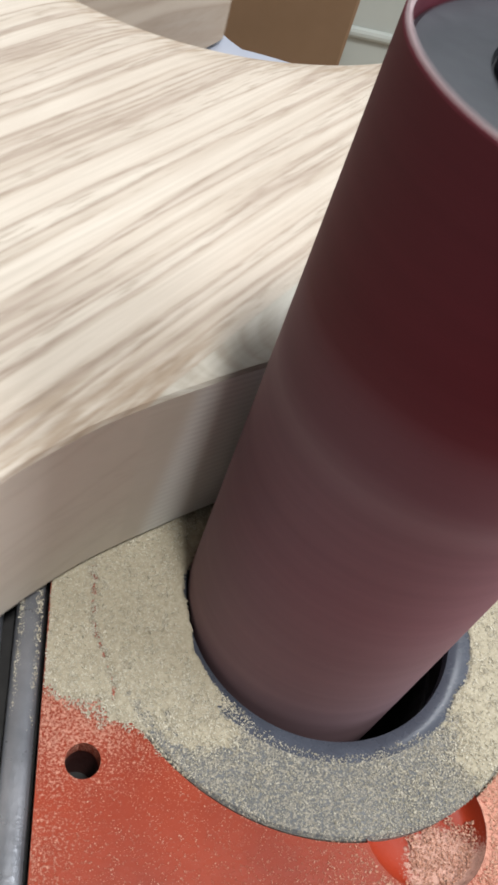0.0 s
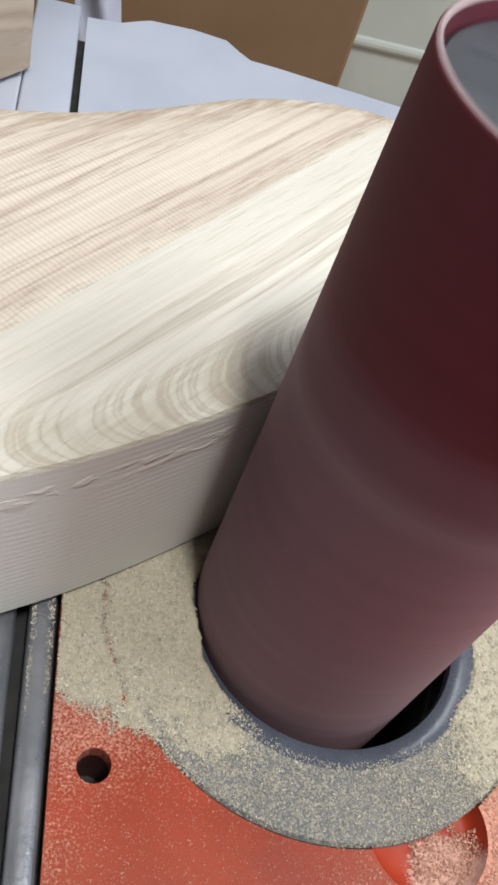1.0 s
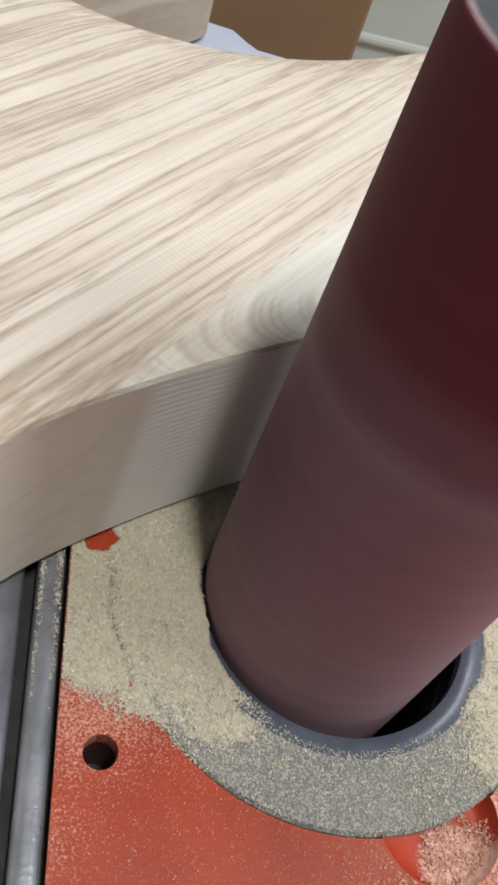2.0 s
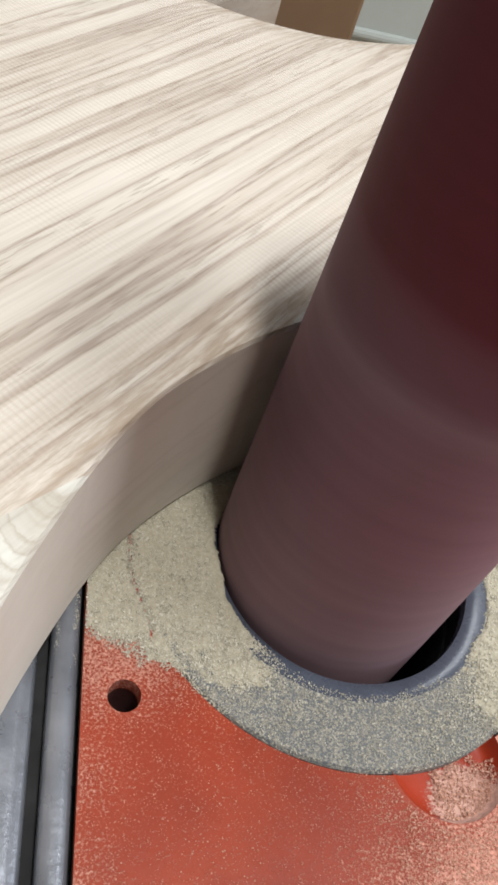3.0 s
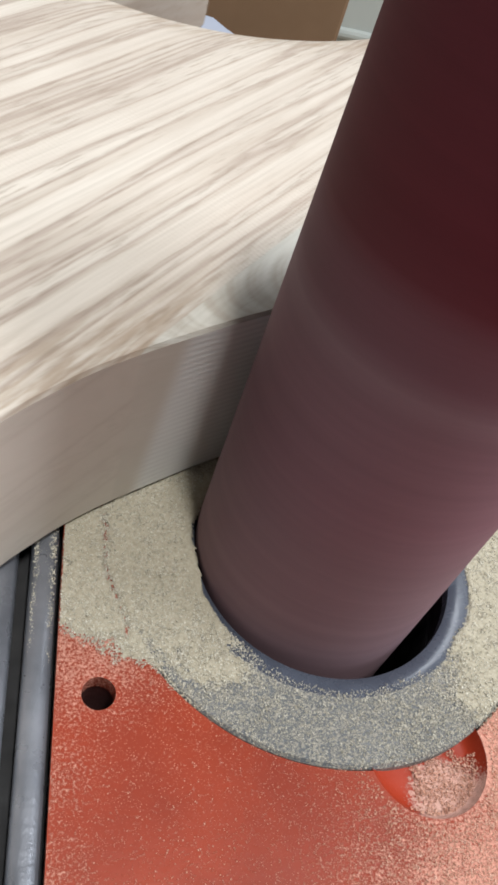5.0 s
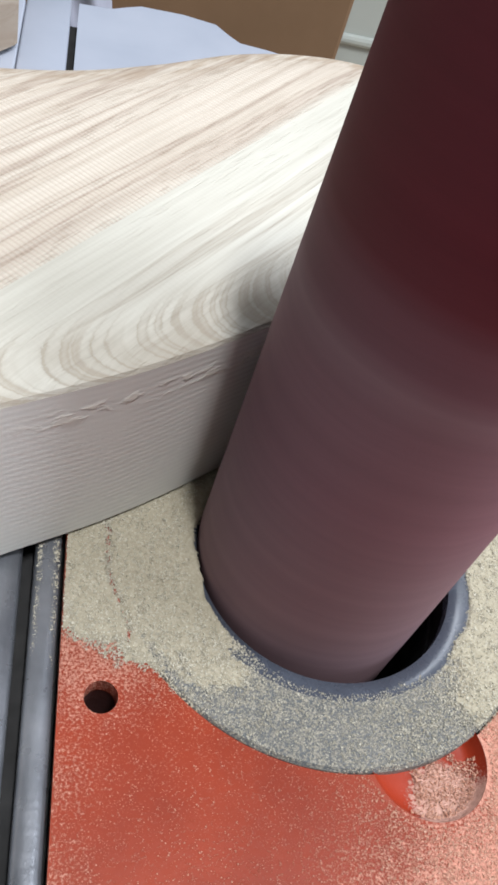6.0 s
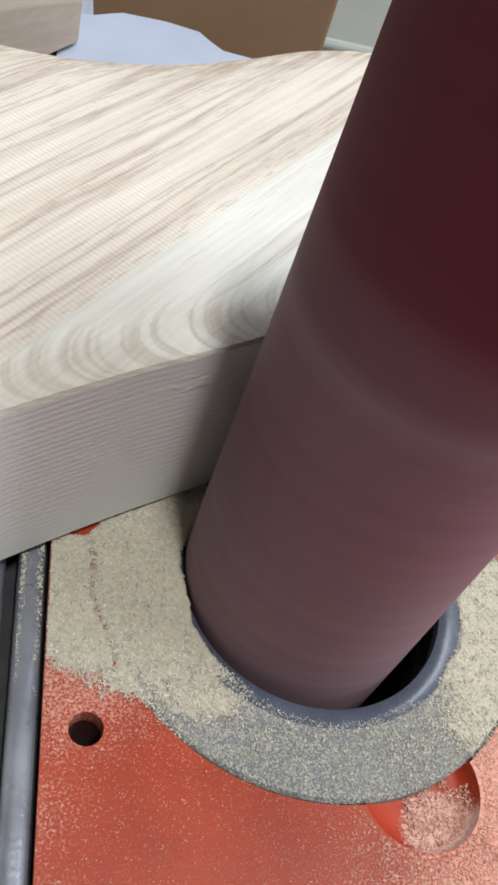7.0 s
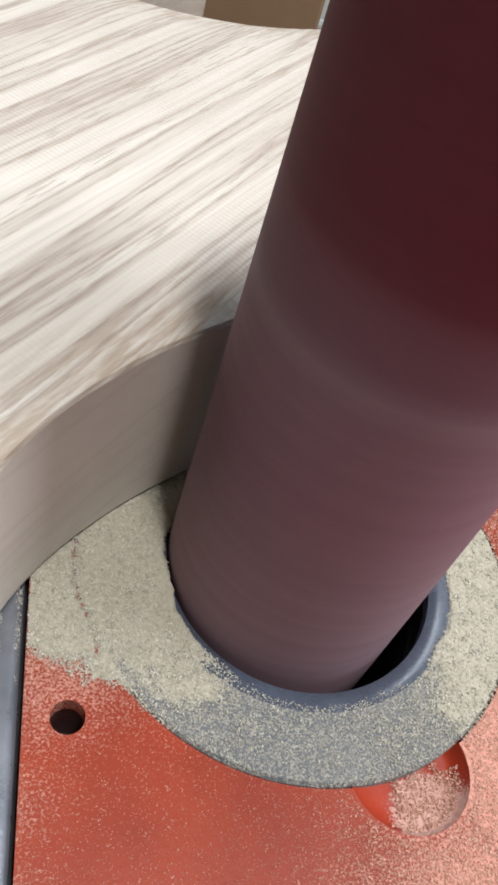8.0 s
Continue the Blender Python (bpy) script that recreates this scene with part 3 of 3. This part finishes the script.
def loose_grains(name, material, on_ring):
    """Single grains: coarse and crowded on the ring and its pile, finer and thinner on the paint."""
    rng = np.random.RandomState(5 if on_ring else 9)
    vs, fs = [], []
    shape = np.array([(1, 1, 1), (-1, -1, 1), (-1, 1, -1), (1, -1, -1)], float) / 1.7
    for x, y in rng.uniform((-0.058, -0.085), (0.075, 0.06), (640000, 2)):
        rr = math.hypot(x - RC[0], y - RC[1])
        a = dust_amount(x, y)
        scoop = rr > RR and math.hypot(x - PC[0], y - PC[1]) < PR
        pile = not scoop and (rr < RR or a > 0.5 or x < -0.0522)
        if pile != on_ring or a < 0.03 or rng.rand() > (0.04 + 0.85 * min(a, 0.85) ** 1.1 if pile else 0.03 + (0.45 + 0.45 * step(x, -0.025, -0.005)) * a) * (0.80 + 0.8 * noise.noise(Vector((x * 420, y * 420, 3)))):
            continue
        if scoop:
            if 1.3 * noise.noise(Vector((x * 330, y * 330, 8))) + (0.0082 - math.hypot(x - 0.0200, y + 0.0494)) * 160 < 0.1:
                continue
            z = scoop_floor(x, y) + 0.0007 * rng.rand()
        else:
            z = 0.0001 + (0.0005 * a * rng.rand() if pile else 0.0) if x > -0.0522 else -0.0005
            if rr < RH + LIPW:
                z -= 0.0013 * ((RH + LIPW - rr) / LIPW) ** 2.4
        size = 0.72 + 0.25 * step(a, 0.4, 0.8) if pile else 0.52 + 0.42 * step(x, -0.012, 0.018)
        q = shape * size * (0.00011 + 0.00020 * rng.rand() ** 2) * rng.uniform(0.6, 1.4, 3)
        q = q @ np.array(Euler(rng.uniform(0, 6.28, 3)).to_matrix()).T + (x, y, z)
        b = len(vs)
        vs.extend(map(tuple, q))
        fs.extend([(b, b + 1, b + 2), (b, b + 3, b + 1), (b, b + 2, b + 3), (b + 1, b + 3, b + 2)])
    me = bpy.data.meshes.new(name)
    me.from_pydata(vs, [], fs)
    me.materials.append(material)
    return new(name, me)


def dust_pile(material):
    """The closed layer where sawdust piles up, with a fine crack in it."""
    vs, fs = [], []
    step_m = 0.00042
    nx, ny = int(0.128 / step_m), int(0.115 / step_m)
    index = {}

    def corner(i, j):
        if (i, j) not in index:
            x, y = -0.0518 + i * step_m, -0.056 + j * step_m
            a = dust_amount(x, y)
            n1 = noise.noise(Vector((x * 520, y * 520, 2))) + 0.7 * noise.noise(Vector((x * 1200, y * 1200, 7)))
            z = -0.0008 + 0.0015 * a * (0.84 + 0.20 * n1)
            cx = -0.0439 + 0.0042 * step(-y, 0.006, 0.020) + 0.0007 * noise.noise(Vector((y * 500, 2, 3)))
            if -0.022 < y < 0.0045 and abs(x - cx) < 0.0005:
                z -= 0.0011 * max(0.0, 0.50 + noise.noise(Vector((y * 700, 5, 1))))
            index[(i, j)] = len(vs)
            vs.append((x, y, min(z, 0.00055)))
        return index[(i, j)]
    for i in range(nx):
        for j in range(ny):
            x, y = -0.0518 + i * step_m, -0.056 + j * step_m
            a = dust_amount(x + step_m / 2, y + step_m / 2)
            loose = 1 - step(a, 0.55, 0.9)
            if a < 0.3 or a + 0.9 * loose * noise.noise(Vector((x * 1900, y * 1900, 6))) < 0.62 or math.hypot(x - PC[0], y - PC[1]) < PR + 0.0012:
                continue
            fs.append((corner(i, j), corner(i + 1, j), corner(i + 1, j + 1), corner(i, j + 1)))
    me = bpy.data.meshes.new("sawdust_pile")
    me.from_pydata(vs, [], fs)
    me.materials.append(material)
    me.shade_smooth()
    return new("sawdust_pile", me)


tagged(dust_pile(dust_mat("pale_sawdust", (0.262, 0.236, 0.175), (0.335, 0.306, 0.232), (0.41, 0.378, 0.298))), "pale sawdust heaped over ring and table", "sawdust", kind="stuff")
tagged(loose_grains("sawdust_grains", dust_mat("loose_pale_grains", (0.34, 0.315, 0.25), (0.46, 0.432, 0.355), (0.60, 0.575, 0.49)), True), "loose pale sawdust grains crowded on the ring", "sawdust", kind="stuff")
tagged(loose_grains("fine_sawdust", dust_mat("fine_dust_on_paint", (0.42, 0.205, 0.135), (0.53, 0.305, 0.225), (0.63, 0.43, 0.35)), False), "fine sawdust specks on orange paint", "sawdust", kind="stuff")

# ------------------------------------------------------------------ behind the table
bench = tagged(new("workbench"), "worn plywood workbench on four square legs", "workbench")
part("bench_top", box(-1.2, 1.2, -0.5, 1.1, -0.34, -0.30, 0.004), M_BENCH, bench)
for x in (-1.12, 1.12):
    for y in (-0.42, 1.02):
        part("leg", box(x - 0.04, x + 0.04, y - 0.04, y + 0.04, -0.9999, -0.3401, 0.003), M_BENCH, bench)

card = new("cardboard_box")
tagged(card, "plain brown cardboard box on the bench", "box")
part("box_body", box(-0.17, 0.1255, 0.50, 0.74, -0.2999, 0.06, 0.003), M_CARD, card)
part("box_flap", box(-0.17, 0.1255, 0.46, 0.50, 0.0585, 0.0615, 0.001), M_CARD, card)

tote = new("storage_tote")
tagged(tote, "grey-green plastic storage tote with a raised rim", "storage box")
part("tote_body", box(0.05, 0.50, 0.76, 1.02, -0.2999, 0.06, 0.012, 3), M_TOTE, tote)
part("tote_band", box(0.046, 0.504, 0.755, 1.024, -0.226, -0.215, 0.004), M_TOTE, tote)

bm = box(0.232, 0.250, 0.512, 0.530, -0.2999, 0.25, 0.002)
for v in bm.verts:
    v.co.x -= 0.34 * (v.co.z + 0.11)
post = tagged(part("metal_post", bm, M_POST), "dark bronze slanting metal post behind the table", "post")

def cable():
    cu = bpy.data.curves.new("black_cable", "CURVE")
    cu.dimensions, cu.bevel_depth, cu.bevel_resolution = "3D", 0.0032, 3
    sp = cu.splines.new("POLY")
    n = 24
    sp.points.add(n - 1)
    for k in range(n):
        a = math.pi * k / (n - 1)
        sp.points[k].co = (0.196 - 0.030 * math.cos(a), 0.475 + 0.02 * k / n, -0.297 + 0.190 * math.sin(a) ** 0.5, 1)
    me = bpy.data.meshes.new_from_object(bpy.data.objects.new("tmp", cu))
    me.materials.clear()
    me.materials.append(M_CABLE)
    return new("black_cable", me)
tagged(cable(), "looped black rubber cable on the bench", "cable")

bm = bmesh.new()
g = bmesh.ops.create_grid(bm, x_segments=14, y_segments=14, size=0.5)
for v in bm.verts:
    u, w = v.co.x, v.co.y
    v.co = Vector((-0.046 + 0.020 * u - 0.02 * w, 0.305 + 0.010 * noise.noise(Vector((u * 3, w * 3, 1))), -0.085 + 0.13 * (w) + 0.012 * noise.noise(Vector((u * 4, w * 2, 5)))))
bmesh.ops.solidify(bm, geom=bm.faces[:], thickness=0.0006)
tagged(shade(part("crumpled_paper", bm, M_PAPER), 60), "creased lilac-white paper leaning behind the table", "paper")

# ------------------------------------------------------------------ room
def room_part(name, b, m, label, cat):
    return tagged(part(name, b, m), label, cat, kind="structure")
room_part("floor", box(-2.6, 1.82, -2.6, 2.6, -1.1, -1.0), M_FLOOR, "grey concrete workshop floor", "floor")
room_part("ceiling", box(-2.6, 1.82, -2.6, 2.6, 1.62, 1.7), M_CEIL, "white workshop ceiling", "ceiling")
room_part("wall_north", box(-2.6, 1.82, 2.5, 2.6, -1.0, 1.62), M_WALL, "unseen dark grey workshop wall", "wall")
room_part("wall_south", box(-2.6, 1.82, -2.6, -2.5, -1.0, 1.62), M_WALL, "unseen dark grey workshop wall", "wall")
for x0, x1, y0, y1, z0, z1 in ((1.72, 1.82, -2.5, -0.92, -1.0, 1.62), (1.72, 1.82, 0.22, 2.5, -1.0, 1.62), (1.72, 1.82, -0.92, 0.22, -1.0, 0.28), (1.72, 1.82, -0.92, 0.22, 1.22, 1.62)):
    room_part("wall_east", box(x0, x1, y0, y1, z0, z1), M_WALL, "unseen grey workshop wall with an added window opening", "wall")
# window added out of view to carry the light from the right
win = tagged(new("added_window"), "added unseen window in a white frame", "window", kind="structure")
for x0, x1, y0, y1, z0, z1 in ((1.75, 1.79, -0.92, -0.88, 0.28, 1.22), (1.75, 1.79, 0.18, 0.22, 0.28, 1.22), (1.75, 1.79, -0.88, 0.18, 0.28, 0.32), (1.75, 1.79, -0.88, 0.18, 1.18, 1.22)):
    part("added_window_frame", box(x0, x1, y0, y1, z0, z1, 0.003), M_CEIL, win)
room_part("wall_west", box(-2.6, -2.5, -2.5, 2.5, -1.0, 1.62), M_WALL, "unseen dark grey workshop wall", "wall")


# housings added over the unseen lamps
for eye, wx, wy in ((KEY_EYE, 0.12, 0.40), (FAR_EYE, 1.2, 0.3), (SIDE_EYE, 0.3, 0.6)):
    fixture = tagged(new("unseen_lamp_housing"), "added white housing over an unseen lamp", "ceiling lamp")
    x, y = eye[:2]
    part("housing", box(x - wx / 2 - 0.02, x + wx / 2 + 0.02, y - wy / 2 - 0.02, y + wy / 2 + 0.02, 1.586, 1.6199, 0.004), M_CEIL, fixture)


# ------------------------------------------------------------------ movement
PERIOD, LOW = 0.979, 0.70


def motions():
    walk(drum, [(k / 10, pose(0, 0, 0.1093 - 0.0103 * math.cos(2 * math.pi * (k / 10 - LOW) / PERIOD), 0, 0, 80.0 * k)) for k in range(81)])
    walk(guitar, [
        (0, pose(-0.0097, -0.0046, 0, 0, 0, -0.86)),
        (0.5, pose(-0.0628, -0.0304, 0, 0, 0, -2.01)),
        (1, pose(-0.0837, -0.0450, 0, 0, 0, -2.34)),
        (1.2, pose(-0.0746, -0.0376, 0, 0, 0, -2.2)),
        (1.75, pose(-0.0392, -0.0180, 0, 0, 0, -1.1)),
        (2.3, pose(-0.0049, 0.0010, 0, 0, 0, -0.1)),
        (2.5, pose(0, 0, 0, 0, 0, 0)),
        (3, pose(0.0077, 0.0049, 0, 0, 0, -0.24)),
        (3.5, pose(0.0183, 0.0108, 0, 0, 0, 0.14)),
        (4, pose(0.0308, 0.0232, 0, 0, 0, 0.66)),
        (4.5, pose(0.0147, 0.0093, 0, 0, 0, -0.50)),
        (4.7, pose(0.0082, 0.0052, 0, 0, 0, -0.50)),
        (5.2, pose(-0.0300, -0.0155, 0, 0, 0, 0.1)),
        (5.8, pose(-0.0670, -0.0379, 0, 0, 0, 0.6)),
        (6, pose(-0.0739, -0.0417, 0, 0, 0, 0.71)),
        (6.5, pose(-0.0659, -0.0357, 0, 0, 0, 0.27)),
        (7, pose(-0.0471, -0.0242, 0, 0, 0, 1.17)),
        (7.5, pose(-0.0237, -0.0110, 0, 0, 0, 0.87)),
        (8, pose(0.0025, 0.0027, 0, 0, 0, 0.84)),
    ])


motions()
